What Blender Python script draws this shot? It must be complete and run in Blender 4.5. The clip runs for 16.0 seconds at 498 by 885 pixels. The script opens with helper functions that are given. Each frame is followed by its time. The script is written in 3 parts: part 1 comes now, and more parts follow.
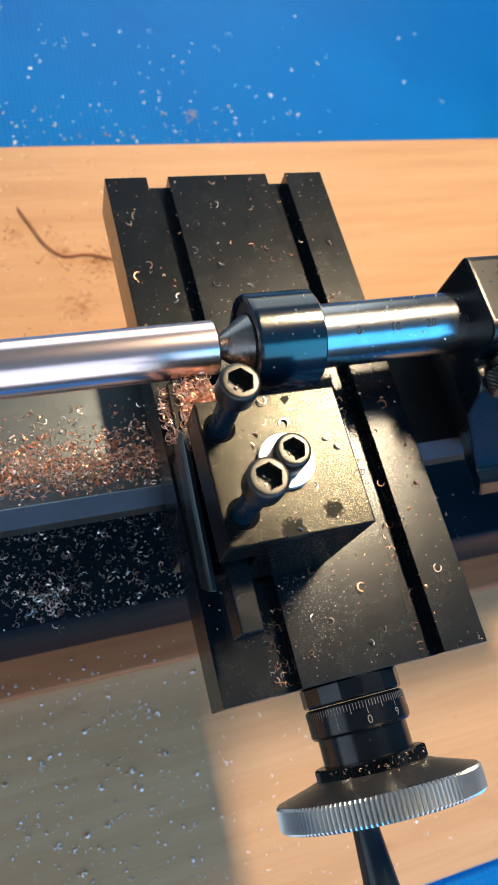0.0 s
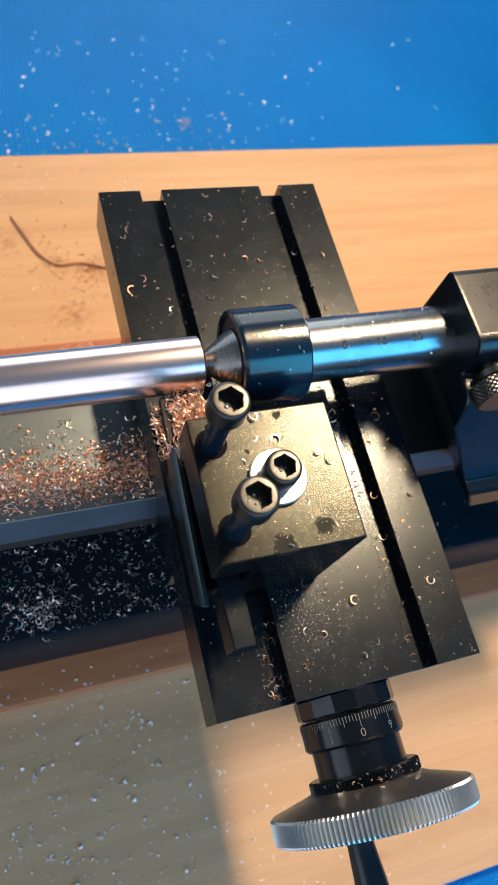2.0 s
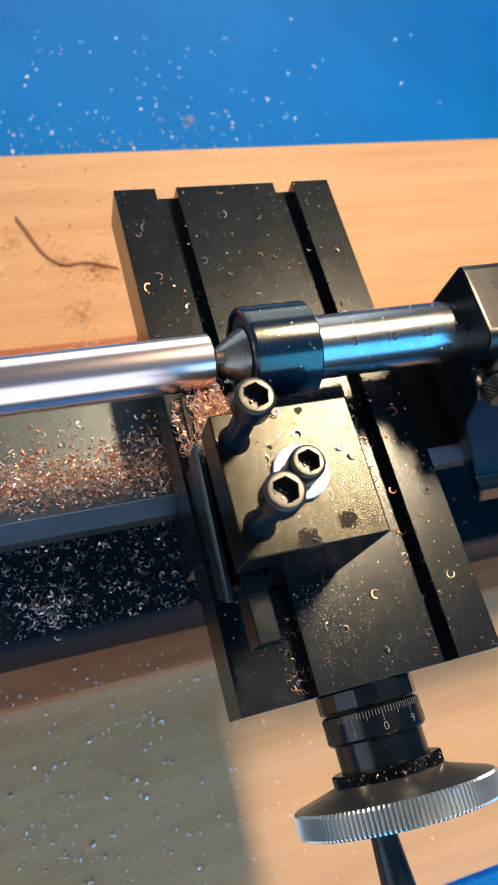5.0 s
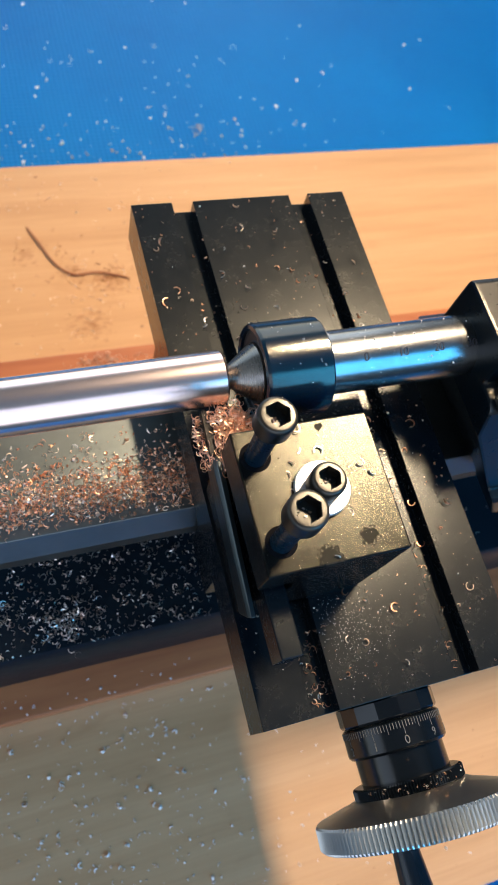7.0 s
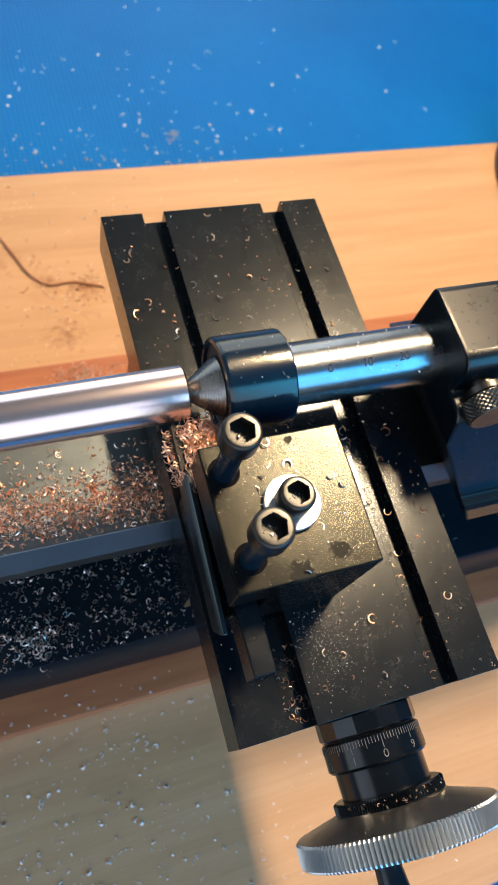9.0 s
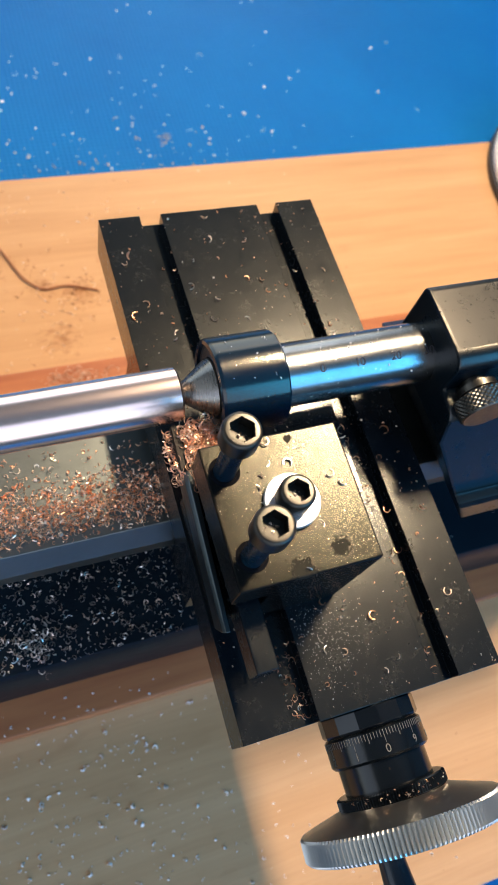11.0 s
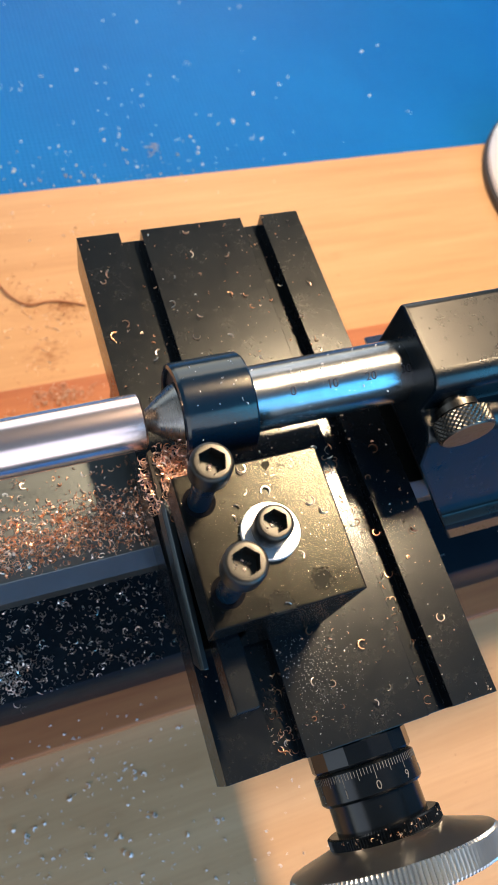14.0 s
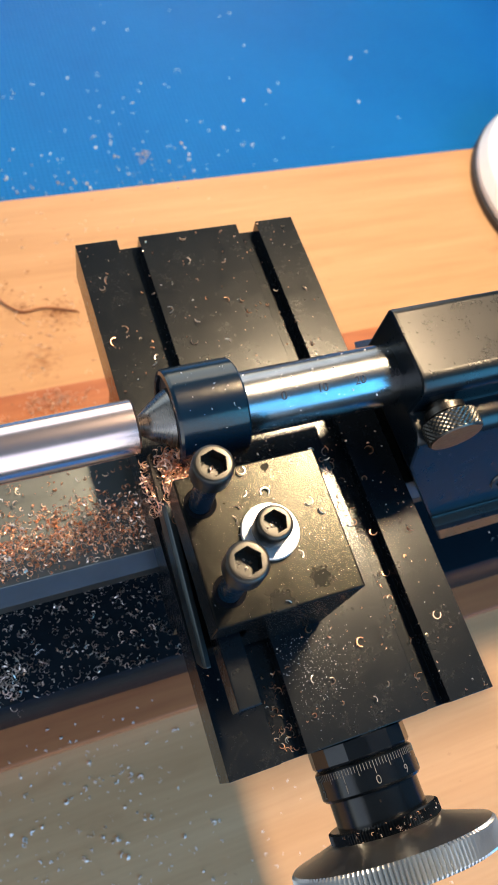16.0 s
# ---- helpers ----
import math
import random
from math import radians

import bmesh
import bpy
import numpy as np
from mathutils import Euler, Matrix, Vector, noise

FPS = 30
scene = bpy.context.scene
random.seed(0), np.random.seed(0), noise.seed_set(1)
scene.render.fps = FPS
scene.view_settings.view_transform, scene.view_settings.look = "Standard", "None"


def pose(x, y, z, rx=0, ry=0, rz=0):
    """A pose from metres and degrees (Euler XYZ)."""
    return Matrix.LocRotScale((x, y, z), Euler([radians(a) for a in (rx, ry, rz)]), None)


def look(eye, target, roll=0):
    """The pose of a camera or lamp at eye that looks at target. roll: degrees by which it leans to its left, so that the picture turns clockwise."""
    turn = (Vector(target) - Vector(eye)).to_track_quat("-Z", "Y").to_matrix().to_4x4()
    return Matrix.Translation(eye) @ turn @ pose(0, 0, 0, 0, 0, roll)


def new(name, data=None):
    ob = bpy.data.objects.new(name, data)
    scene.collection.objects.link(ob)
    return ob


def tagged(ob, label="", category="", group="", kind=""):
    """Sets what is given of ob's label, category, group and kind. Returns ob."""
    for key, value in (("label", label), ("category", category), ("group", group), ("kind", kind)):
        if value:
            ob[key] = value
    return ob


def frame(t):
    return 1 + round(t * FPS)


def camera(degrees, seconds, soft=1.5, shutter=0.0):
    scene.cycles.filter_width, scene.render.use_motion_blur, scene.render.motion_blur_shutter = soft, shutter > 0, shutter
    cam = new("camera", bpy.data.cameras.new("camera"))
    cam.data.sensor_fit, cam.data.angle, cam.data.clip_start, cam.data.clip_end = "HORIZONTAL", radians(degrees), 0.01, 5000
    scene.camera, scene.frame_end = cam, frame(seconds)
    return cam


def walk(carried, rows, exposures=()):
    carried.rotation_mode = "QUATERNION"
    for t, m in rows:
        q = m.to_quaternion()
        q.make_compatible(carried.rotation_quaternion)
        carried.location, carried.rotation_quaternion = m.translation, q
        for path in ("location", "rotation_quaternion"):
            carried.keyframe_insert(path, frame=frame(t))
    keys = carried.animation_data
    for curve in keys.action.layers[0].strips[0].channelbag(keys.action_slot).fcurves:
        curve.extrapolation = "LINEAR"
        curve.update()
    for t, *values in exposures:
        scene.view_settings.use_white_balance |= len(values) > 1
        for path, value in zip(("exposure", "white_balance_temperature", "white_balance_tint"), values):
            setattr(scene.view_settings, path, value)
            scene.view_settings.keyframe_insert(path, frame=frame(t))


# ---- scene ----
cam = camera(37.48, 16.0)
# the lens is open about 1.3 mm and focused on the tool post
cam.data.dof.use_dof = True
cam.data.dof.focus_distance = 0.165
cam.data.dof.aperture_fstop = 40.0
PATH = [
    (0, pose(-0.03600, -0.15711, 0.32005, 24.243, -12.955, -14.504)),
    (0.5, pose(-0.03488, -0.15707, 0.31969, 24.345, -12.883, -15.056)),
    (1, pose(-0.03512, -0.15722, 0.31928, 24.335, -12.980, -15.082)),
    (1.5, pose(-0.03534, -0.15634, 0.32140, 24.439, -12.832, -14.683)),
    (2, pose(-0.03234, -0.15501, 0.32249, 24.387, -12.818, -14.706)),
    (2.5, pose(-0.03364, -0.15451, 0.32250, 24.423, -12.728, -14.690)),
    (3, pose(-0.03393, -0.15503, 0.32159, 24.213, -12.657, -14.956)),
    (3.5, pose(-0.03390, -0.15542, 0.32068, 24.140, -12.563, -15.002)),
    (4, pose(-0.03395, -0.15641, 0.32057, 24.186, -12.505, -15.212)),
    (6.5, pose(-0.03422, -0.15130, 0.32459, 24.378, -11.734, -14.854)),
    (7, pose(-0.03430, -0.15136, 0.32380, 24.376, -11.528, -15.063)),
    (7.5, pose(-0.03311, -0.15223, 0.32216, 24.356, -11.757, -15.669)),
    (8, pose(-0.03010, -0.15357, 0.32261, 24.677, -11.459, -16.251)),
    (8.5, pose(-0.02716, -0.15153, 0.32445, 24.800, -11.483, -16.199)),
    (9, pose(-0.02624, -0.14961, 0.32434, 24.764, -11.458, -16.394)),
    (11.5, pose(-0.02513, -0.15056, 0.32644, 25.047, -11.295, -17.142)),
    (12, pose(-0.02341, -0.14778, 0.32736, 25.064, -11.342, -17.016)),
    (12.5, pose(-0.02057, -0.14897, 0.32567, 25.363, -10.467, -17.451)),
    (13, pose(-0.01163, -0.14688, 0.32288, 25.527, -9.847, -17.802)),
    (13.5, pose(-0.01211, -0.14551, 0.32309, 25.418, -10.031, -17.517)),
    (14, pose(-0.01297, -0.14573, 0.32308, 25.360, -10.078, -17.694)),
    (14.5, pose(-0.01270, -0.14535, 0.32373, 25.518, -10.006, -18.017)),
    (15, pose(-0.01181, -0.14541, 0.32412, 25.566, -10.128, -18.327)),
    (15.5, pose(-0.01150, -0.14663, 0.32492, 25.812, -10.256, -18.346)),
    (16, pose(-0.01323, -0.14683, 0.32579, 25.757, -10.249, -18.374)),
]
walk(cam, PATH, [(0.0, -0.03, 6280, 10.5), (8.0, -0.01, 6520, 11.0), (11.5, 0.03, 6650, 11.8), (14.0, 0.09, 6750, 12.5), (16.0, 0.09, 6750, 12.5)])

# ---- the carriage's travel along the bed, in metres ----
FEED = [
    (0, 0.00000),
    (0.5, 0.00035),
    (1, 0.00070),
    (1.5, 0.00109),
    (2, 0.00168),
    (2.5, 0.00207),
    (3, 0.00235),
    (3.5, 0.00271),
    (4, 0.00310),
    (6.5, 0.00549),
    (7, 0.00591),
    (7.5, 0.00640),
    (8, 0.00680),
    (8.5, 0.00730),
    (9, 0.00784),
    (11.5, 0.00988),
    (12, 0.01051),
    (12.5, 0.01089),
    (13, 0.01133),
    (13.5, 0.01184),
    (14, 0.01217),
    (14.5, 0.01255),
    (15, 0.01292),
    (15.5, 0.01344),
    (16, 0.01393),
]

# ---- world, window and lamp ----
world = bpy.data.worlds.new("world")
scene.world = world
world.use_nodes = True
_sky = world.node_tree.nodes.new("ShaderNodeTexSky")
_sky.sky_type = 'NISHITA'
_sky.sun_disc = False
_sky.sun_elevation = radians(38)
_sky.sun_rotation = radians(20)
_bg = world.node_tree.nodes["Background"]
world.node_tree.links.new(_sky.outputs[0], _bg.inputs[0])
_bg.inputs[1].default_value = 0.12


def area_lamp(name, m, sx, sy, power, colour):
    d = bpy.data.lights.new(name, "AREA")
    d.shape, d.size, d.size_y, d.energy, d.color = "RECTANGLE", sx, sy, power, colour
    o = new(name, d)
    o.matrix_basis = m
    return o


# daylight through the windows in front of and behind the bench
area_lamp("window_daylight", look((1.03, -1.26, 1.03), (1.03, 0.0, 0.60)), 1.04, 1.2, 25.0, (0.06, 0.47, 1.0))
area_lamp("curtained_window_daylight", look((-0.66, -1.26, 0.86), (-0.66, 0.0, 0.60)), 2.20, 1.6, 16.5, (0.70, 0.78, 1.0))
area_lamp("rear_window_daylight", look((-0.25, 1.86, 0.85), (-0.25, 0.0, 0.60)), 2.9, 1.5, 12.5, (0.66, 0.84, 1.0))
# unseen fill from the left, added to lift the shaded board
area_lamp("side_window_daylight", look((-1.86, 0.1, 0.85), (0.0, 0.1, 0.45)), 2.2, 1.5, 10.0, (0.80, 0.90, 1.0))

# the light bar of the desk lamp, lying across the bench
BAR = (0.232, 0.056, 0.575)
area_lamp("desk_lamp_light", pose(BAR[0], BAR[1], BAR[2], -8, 14, 0), 0.036, 0.130, 7.1, (1.0, 0.77, 0.535))

# ---- materials ----


class Mat:
    """A node material with a few short-hands."""

    def __init__(self, name, colour=(0.5, 0.5, 0.5), rough=0.5, metal=0.0, spec=0.5):
        self.m = bpy.data.materials.new(name)
        self.m.use_nodes = True
        self.t = self.m.node_tree
        self.b = self.t.nodes["Principled BSDF"]
        self.b.inputs["Base Color"].default_value = (*colour, 1)
        self.b.inputs["Roughness"].default_value = rough
        self.b.inputs["Metallic"].default_value = metal
        self.b.inputs["Specular IOR Level"].default_value = spec

    def node(self, kind, **props):
        n = self.t.nodes.new(kind)
        for k, v in props.items():
            n.inputs[k].default_value = v
        return n

    def link(self, a, b):
        self.t.links.new(a, b)

    def coords(self, scale=(1, 1, 1), space="Object"):
        c = self.t.nodes.new("ShaderNodeTexCoord")
        mp = self.t.nodes.new("ShaderNodeMapping")
        mp.inputs["Scale"].default_value = scale
        self.link(c.outputs[space], mp.inputs[0])
        return mp.outputs[0]

    def noise(self, vec, scale, detail=4.0, rough=0.55):
        n = self.node("ShaderNodeTexNoise", Scale=scale, Detail=detail, Roughness=rough)
        self.link(vec, n.inputs["Vector"])
        return n.outputs["Fac"]

    def ramp(self, fac, stops):
        r = self.t.nodes.new("ShaderNodeValToRGB")
        e = r.color_ramp.elements
        while len(e) < len(stops):
            e.new(0.5)
        for el, (p, c) in zip(e, stops):
            el.position = p
            el.color = (*c, 1) if len(c) == 3 else c
        self.link(fac, r.inputs[0])
        return r.outputs[0]

    def mix(self, fac, a, b, mode="MIX"):
        n = self.t.nodes.new("ShaderNodeMix")
        n.data_type, n.blend_type = "RGBA", mode
        for sock, v in ((n.inputs[0], fac), (n.inputs[6], a), (n.inputs[7], b)):
            if hasattr(v, "links"):
                self.link(v, sock)
            elif isinstance(v, tuple):
                sock.default_value = (*v, 1)
            else:
                sock.default_value = v
        return n.outputs[2]

    def colour(self, out):
        self.link(out, self.b.inputs["Base Color"])

    def rough(self, fac, lo, hi):
        n = self.node("ShaderNodeMapRange", **{"To Min": lo, "To Max": hi})
        self.link(fac, n.inputs[0])
        self.link(n.outputs[0], self.b.inputs["Roughness"])

    def bump(self, fac, strength, dist):
        n = self.node("ShaderNodeBump", Strength=strength, Distance=dist)
        self.link(fac, n.inputs["Height"])
        self.link(n.outputs[0], self.b.inputs["Normal"])


MM = 0.001


def anodized(name, base, rough, spec=0.5, dust=0.3, spots=(), ior=1.5, tint=(1, 1, 1), vary=0.13, grit=0.0, hue=(1, 1, 1), coat=0.0):
    a = Mat(name, (base,) * 3, rough, 0.0, spec)
    a.b.inputs["IOR"].default_value = ior
    a.b.inputs["Specular Tint"].default_value = (*tint, 1)
    a.b.inputs["Coat Weight"].default_value = coat
    a.b.inputs["Coat Roughness"].default_value = 0.13
    v = a.coords()
    fine = a.noise(v, 900, 5, 0.7)
    wide = a.noise(v, 55, 4)
    hr, hg, hb = (h * base for h in hue)
    c = a.ramp(wide, [(0.3, (hr * 0.8, hg * 0.8, hb * 0.85)), (0.75, (hr * 1.5, hg * 1.4, hb * 1.25))])
    specks = a.ramp(fine, [(0.66, (0, 0, 0)), (0.72, (dust, dust, dust))])
    c = a.mix(specks, c, (0.16, 0.12, 0.09))
    a.colour(c)
    wear = a.mix(0.5, a.noise(v, 900, 5, 0.75), a.noise(v, 160, 5, 0.7))
    wear = a.ramp(wear, [(0.32, (0, 0, 0)), (0.68, (1, 1, 1))])
    a.rough(wear, rough * (1 - vary), rough * (1 + vary))
    a.bump(a.mix(0.7, fine, a.noise(v, 4200, 2, 0.7)) if grit else fine, max(grit, 0.10), 0.0002)
    for sx, sy, sz, r in spots:
        # a worn, pitted patch
        dv = a.node("ShaderNodeVectorMath")
        dv.operation = "DISTANCE"
        nz = a.node("ShaderNodeTexNoise", Scale=420.0, Detail=3.0)
        a.link(v, nz.inputs["Vector"])
        wob = a.node("ShaderNodeVectorMath")
        wob.operation = "SCALE"
        wob.inputs["Scale"].default_value = r * 0.9
        a.link(nz.outputs["Color"], wob.inputs[0])
        add = a.node("ShaderNodeVectorMath")
        a.link(v, add.inputs[0])
        a.link(wob.outputs[0], add.inputs[1])
        a.link(add.outputs[0], dv.inputs[0])
        dv.inputs[1].default_value = (sx * MM + r * 0.45, sy * MM + r * 0.45, sz * MM + r * 0.45)
        near = a.node("ShaderNodeMapRange", **{"From Min": r * 0.35, "From Max": r * 1.15, "To Min": 0.75, "To Max": 0.30})
        a.link(dv.outputs["Value"], near.inputs[0])
        pits = a.noise(v, 2600, 3, 0.6)
        mask = a.node("ShaderNodeMath")
        mask.operation = "LESS_THAN"
        a.link(pits, mask.inputs[0])
        a.link(near.outputs[0], mask.inputs[1])
        old = a.b.inputs["Roughness"].links[0].from_socket
        mr = a.t.nodes.new("ShaderNodeMix")
        a.link(mask.outputs[0], mr.inputs[0])
        a.link(old, mr.inputs[2])
        mr.inputs[3].default_value = 0.68
        a.link(mr.outputs[0], a.b.inputs["Roughness"])
    return a.m


M_BLACK = anodized("black_anodized", 0.003, 0.25, 0.48, 0.08, tint=(0.97, 0.99, 0.90), vary=0.22, hue=(0.5, 1.1, 1.9), coat=0.15)
M_POST = anodized("post_black_anodized", 0.004, 0.205, 0.34, 0.30,
                  ((7.6, -12.0, 35.3, 0.0026), (-2.0, -14.8, 35.3, 0.0030), (4.0, 14.2, 35.3, 0.0012)), tint=(0.96, 0.92, 0.70), vary=0.24, grit=0.2)
M_TAIL = anodized("tailstock_black_anodized", 0.002, 0.29, 0.45, 0.06, ior=1.55, tint=(1.0, 0.97, 0.86), hue=(0.3, 1.8, 3.4))
M_COLLAR = anodized("collar_black", 0.003, 0.2, 0.55, 0.1, hue=(0.6, 1.1, 1.7))
M_BASE = anodized("base_black_paint", 0.004, 0.46, 0.14, 0.05, hue=(0.5, 1.8, 3.2))


def brushed(name, colour, rough, stretch, wear=0.25, aniso=0.0, relief=0.08):
    a = Mat(name, colour, rough, 1.0)
    v = a.coords(stretch)
    n = a.noise(v, 1, 5, 0.7)
    w = a.noise(a.coords(), 90, 4)
    dark = tuple(c * (1 - wear) for c in colour)
    a.colour(a.mix(w, dark, colour))
    a.rough(n, rough * 0.7, rough * 1.4)
    a.bump(n, relief, 0.00015)
    a.b.inputs["Anisotropic"].default_value = aniso
    return a.m


M_STEEL = brushed("quill_steel", (0.40, 0.41, 0.40), 0.235, (300, 700, 700), 0.55, 0.0, 0.05)
M_BED = brushed("bed_steel", (0.225, 0.252, 0.24), 0.36, (40, 1800, 1800), 0.35)
M_WHEEL = brushed("wheel_steel", (0.62, 0.63, 0.60), 0.32, (300, 1500, 300), 0.2, 0.0, 0.03)
M_TOOL = brushed("tool_steel", (0.12, 0.15, 0.155), 0.3, (900, 60, 900), 0.3)
M_BOLT = brushed("bolt_steel", (0.108, 0.104, 0.09), 0.36, (600, 600, 600), 0.5)
M_SHANK = anodized("bolt_shank_black_oxide", 0.004, 0.28, 0.5, 0.1, hue=(0.3, 2.5, 5.0))
M_WASHER = brushed("washer_zinc", (0.86, 0.86, 0.86), 0.42, (500, 500, 500), 0.12)
M_CONE = brushed("centre_steel", (0.30, 0.28, 0.25), 0.27, (3000, 300, 300), 0.3)
M_RING = anodized("bearing_ring_blue_black", 0.002, 0.17, 0.5, 0.06, ior=1.7, tint=(1.0, 0.93, 0.72), hue=(0.1, 4.5, 12.0))
_w = Mat("turned_copper", (0.95, 0.78, 0.71), 0.23, 1.0)
_w.colour(_w.ramp(_w.noise(_w.coords((60, 2, 2)), 1.0, 3), [(0.3, (0.94, 0.765, 0.70)), (0.7, (0.96, 0.795, 0.73))]))
M_ROD = _w.m


def chip_material(name, colours, rough, metal=1.0):
    a = Mat(name, colours[0], rough, metal)
    g = a.t.nodes.new("ShaderNodeNewGeometry")
    a.colour(a.ramp(g.outputs["Random Per Island"], [(i / (len(colours) - 1), c) for i, c in enumerate(colours)]))
    return a.m


M_CHIP = chip_material("copper_chips", [(0.95, 0.50, 0.29), (0.85, 0.40, 0.22), (0.96, 0.68, 0.48), (0.97, 0.88, 0.78)], 0.32)
M_SWARF = chip_material("fresh_copper_swarf", [(0.97, 0.56, 0.36), (0.95, 0.64, 0.46), (0.90, 0.46, 0.29), (0.98, 0.82, 0.70)], 0.36)
M_TIP = brushed("dark_tool_tip", (0.03, 0.028, 0.026), 0.5, (600, 600, 600), 0.3)
M_CHIP_DULL = chip_material("dull_copper_chips", [(0.85, 0.58, 0.40), (0.92, 0.74, 0.58), (0.56, 0.29, 0.15), (0.95, 0.85, 0.74)], 0.42, 0.45)
M_TARNISH = chip_material("tarnished_copper", [(0.34, 0.13, 0.055), (0.46, 0.20, 0.09), (0.25, 0.10, 0.045)], 0.45, 0.35)
# near-white, not metallic: chip glints put into the colour; also used for dust
M_CHIP_GLINT_WHITE = chip_material("glint_white_chips_and_dust", [(0.92, 0.86, 0.82), (0.95, 0.94, 0.93), (0.93, 0.86, 0.80)], 0.3, 0.0)
M_CHIP_PALE = chip_material("pale_chips", [(0.84, 0.68, 0.58), (0.90, 0.88, 0.86), (0.80, 0.58, 0.46), (0.90, 0.84, 0.80)], 0.3)

# pale board with the grain along the bench
_w = Mat("pale_wood", (0.5, 0.3, 0.13), 0.45, 0.0, 0.4)
_v = _w.coords((1.6, 26, 26))
_g = _w.noise(_v, 4.0, 6, 0.6)
_f = _w.noise(_w.coords((14, 420, 60)), 2.0, 4, 0.7)
_k = _w.noise(_w.coords((7, 22, 7)), 3.0, 3)
_c = _w.ramp(_g, [(0.25, (0.50, 0.275, 0.125)), (0.5, (0.58, 0.335, 0.16)), (0.78, (0.64, 0.39, 0.20))])
_c = _w.mix(_w.ramp(_f, [(0.40, (0.0, 0.0, 0.0)), (0.72, (0.26, 0.26, 0.26))]), _c, (0.44, 0.235, 0.10))
_c = _w.mix(_w.ramp(_k, [(0.62, (0, 0, 0)), (0.74, (0.5, 0.5, 0.5))]), _c, (0.40, 0.205, 0.085))
# rusty smears behind the carriage
for _sx, _sy, _sr in ((-0.132, 0.112, 0.014), (-0.150, 0.118, 0.012), (-0.172, 0.130, 0.010), (-0.146, 0.086, 0.018)):
    _dn = _w.node("ShaderNodeVectorMath")
    _dn.operation = "DISTANCE"
    _w.link(_w.coords(), _dn.inputs[0])
    _dn.inputs[1].default_value = (_sx, _sy, 0.007)
    _mr = _w.node("ShaderNodeMapRange", **{"From Min": 0.0, "From Max": _sr, "To Min": 0.62, "To Max": 0.25})
    _w.link(_dn.outputs["Value"], _mr.inputs[0])
    _lt = _w.node("ShaderNodeMath")
    _lt.operation = "SUBTRACT"
    _w.link(_mr.outputs[0], _lt.inputs[0])
    _w.link(_w.noise(_w.coords((1, 1.8, 1)), 260, 4), _lt.inputs[1])
    _sm = _w.node("ShaderNodeMapRange", **{"From Min": -0.05, "From Max": 0.22})
    _w.link(_lt.outputs[0], _sm.inputs[0])
    _hf = _w.node("ShaderNodeMath")
    _hf.operation = "MULTIPLY"
    _hf.inputs[1].default_value = 0.8
    _w.link(_sm.outputs[0], _hf.inputs[0])
    _c = _w.mix(_hf.outputs[0], _c, (0.30, 0.12, 0.04))
_w.colour(_c)
_w.rough(_g, 0.38, 0.55)
_w.bump(_f, 0.15, 0.0004)
M_WOOD = _w.m

_w = Mat("red_brown_wood", (0.3, 0.1, 0.04), 0.5)
_g = _w.noise(_w.coords((3, 40, 40)), 4.0, 6, 0.6)
_w.colour(_w.ramp(_g, [(0.3, (0.34, 0.10, 0.035)), (0.7, (0.50, 0.175, 0.06))]))
_w.bump(_g, 0.15, 0.0005)
M_PLINTH = _w.m

# blue oilcloth with a fine weave
_w = Mat("blue_cloth", (0.01, 0.12, 0.5), 0.42, 0.0, 0.14)
_x = _w.noise(_w.coords((900, 70, 1)), 1.0, 3)
_y = _w.noise(_w.coords((70, 900, 1)), 1.0, 3)
for _ax in ("X", "Y"):
    _wv = _w.node("ShaderNodeTexWave", Scale=112.0, Distortion=0.6, Detail=1.0)
    _wv.bands_direction = _ax
    _w.link(_w.coords(), _wv.inputs["Vector"])
    if _ax == "X":
        _x = _w.mix(0.45, _x, _wv.outputs["Fac"])
    else:
        _y = _w.mix(0.45, _y, _wv.outputs["Fac"])
_s = _w.mix(0.5, _x, _y)
_b = _w.noise(_w.coords(), 9, 4)
_c = _w.ramp(_b, [(0.3, (0.002, 0.112, 0.36)), (0.7, (0.003, 0.15, 0.43))])
_w.colour(_w.mix(_w.ramp(_s, [(0.40, (0.0, 0.0, 0.0)), (0.6, (0.45, 0.45, 0.45))]), _c, (0.004, 0.175, 0.51)))
_w.rough(_b, 0.36, 0.5)
_w.bump(_s, 0.6, 0.001)
M_CLOTH = _w.m

# black that paints the shade inside holes, which are not cut
M_HOLE_SHADE = Mat("hole_shade_black", (0.004, 0.004, 0.005), 0.9, 0.0, 0.08).m
M_ENGRAVE = Mat("engraved_dark", (0.05, 0.05, 0.055), 0.6, 0.6, 0.3).m
M_WHITE_INK = Mat("pale_engraving", (0.12, 0.117, 0.105), 0.6).m
M_ENAMEL = Mat("white_enamel", (0.82, 0.82, 0.80), 0.3).m
# rubber of the centre's seal; also paints the shaded rim of the lamp base
M_RUBBER_RIM_SHADE = Mat("rubber_and_rim_shade", (0.035, 0.03, 0.028), 0.6).m
M_HANDLE = Mat("black_plastic", (0.008, 0.014, 0.02), 0.27).m
_w = Mat("wall_paint", (0.10, 0.16, 0.20), 0.8)
_w.bump(_w.noise(_w.coords(), 120, 4), 0.2, 0.001)
M_WALL = _w.m
M_CEILING = Mat("ceiling_paint", (0.24, 0.27, 0.28), 0.85).m
_w = Mat("floor_carpet", (0.03, 0.045, 0.055), 0.9)
_w.colour(_w.ramp(_w.noise(_w.coords(), 220, 5), [(0.3, (0.022, 0.034, 0.042)), (0.7, (0.036, 0.052, 0.064))]))
M_FLOOR = _w.m
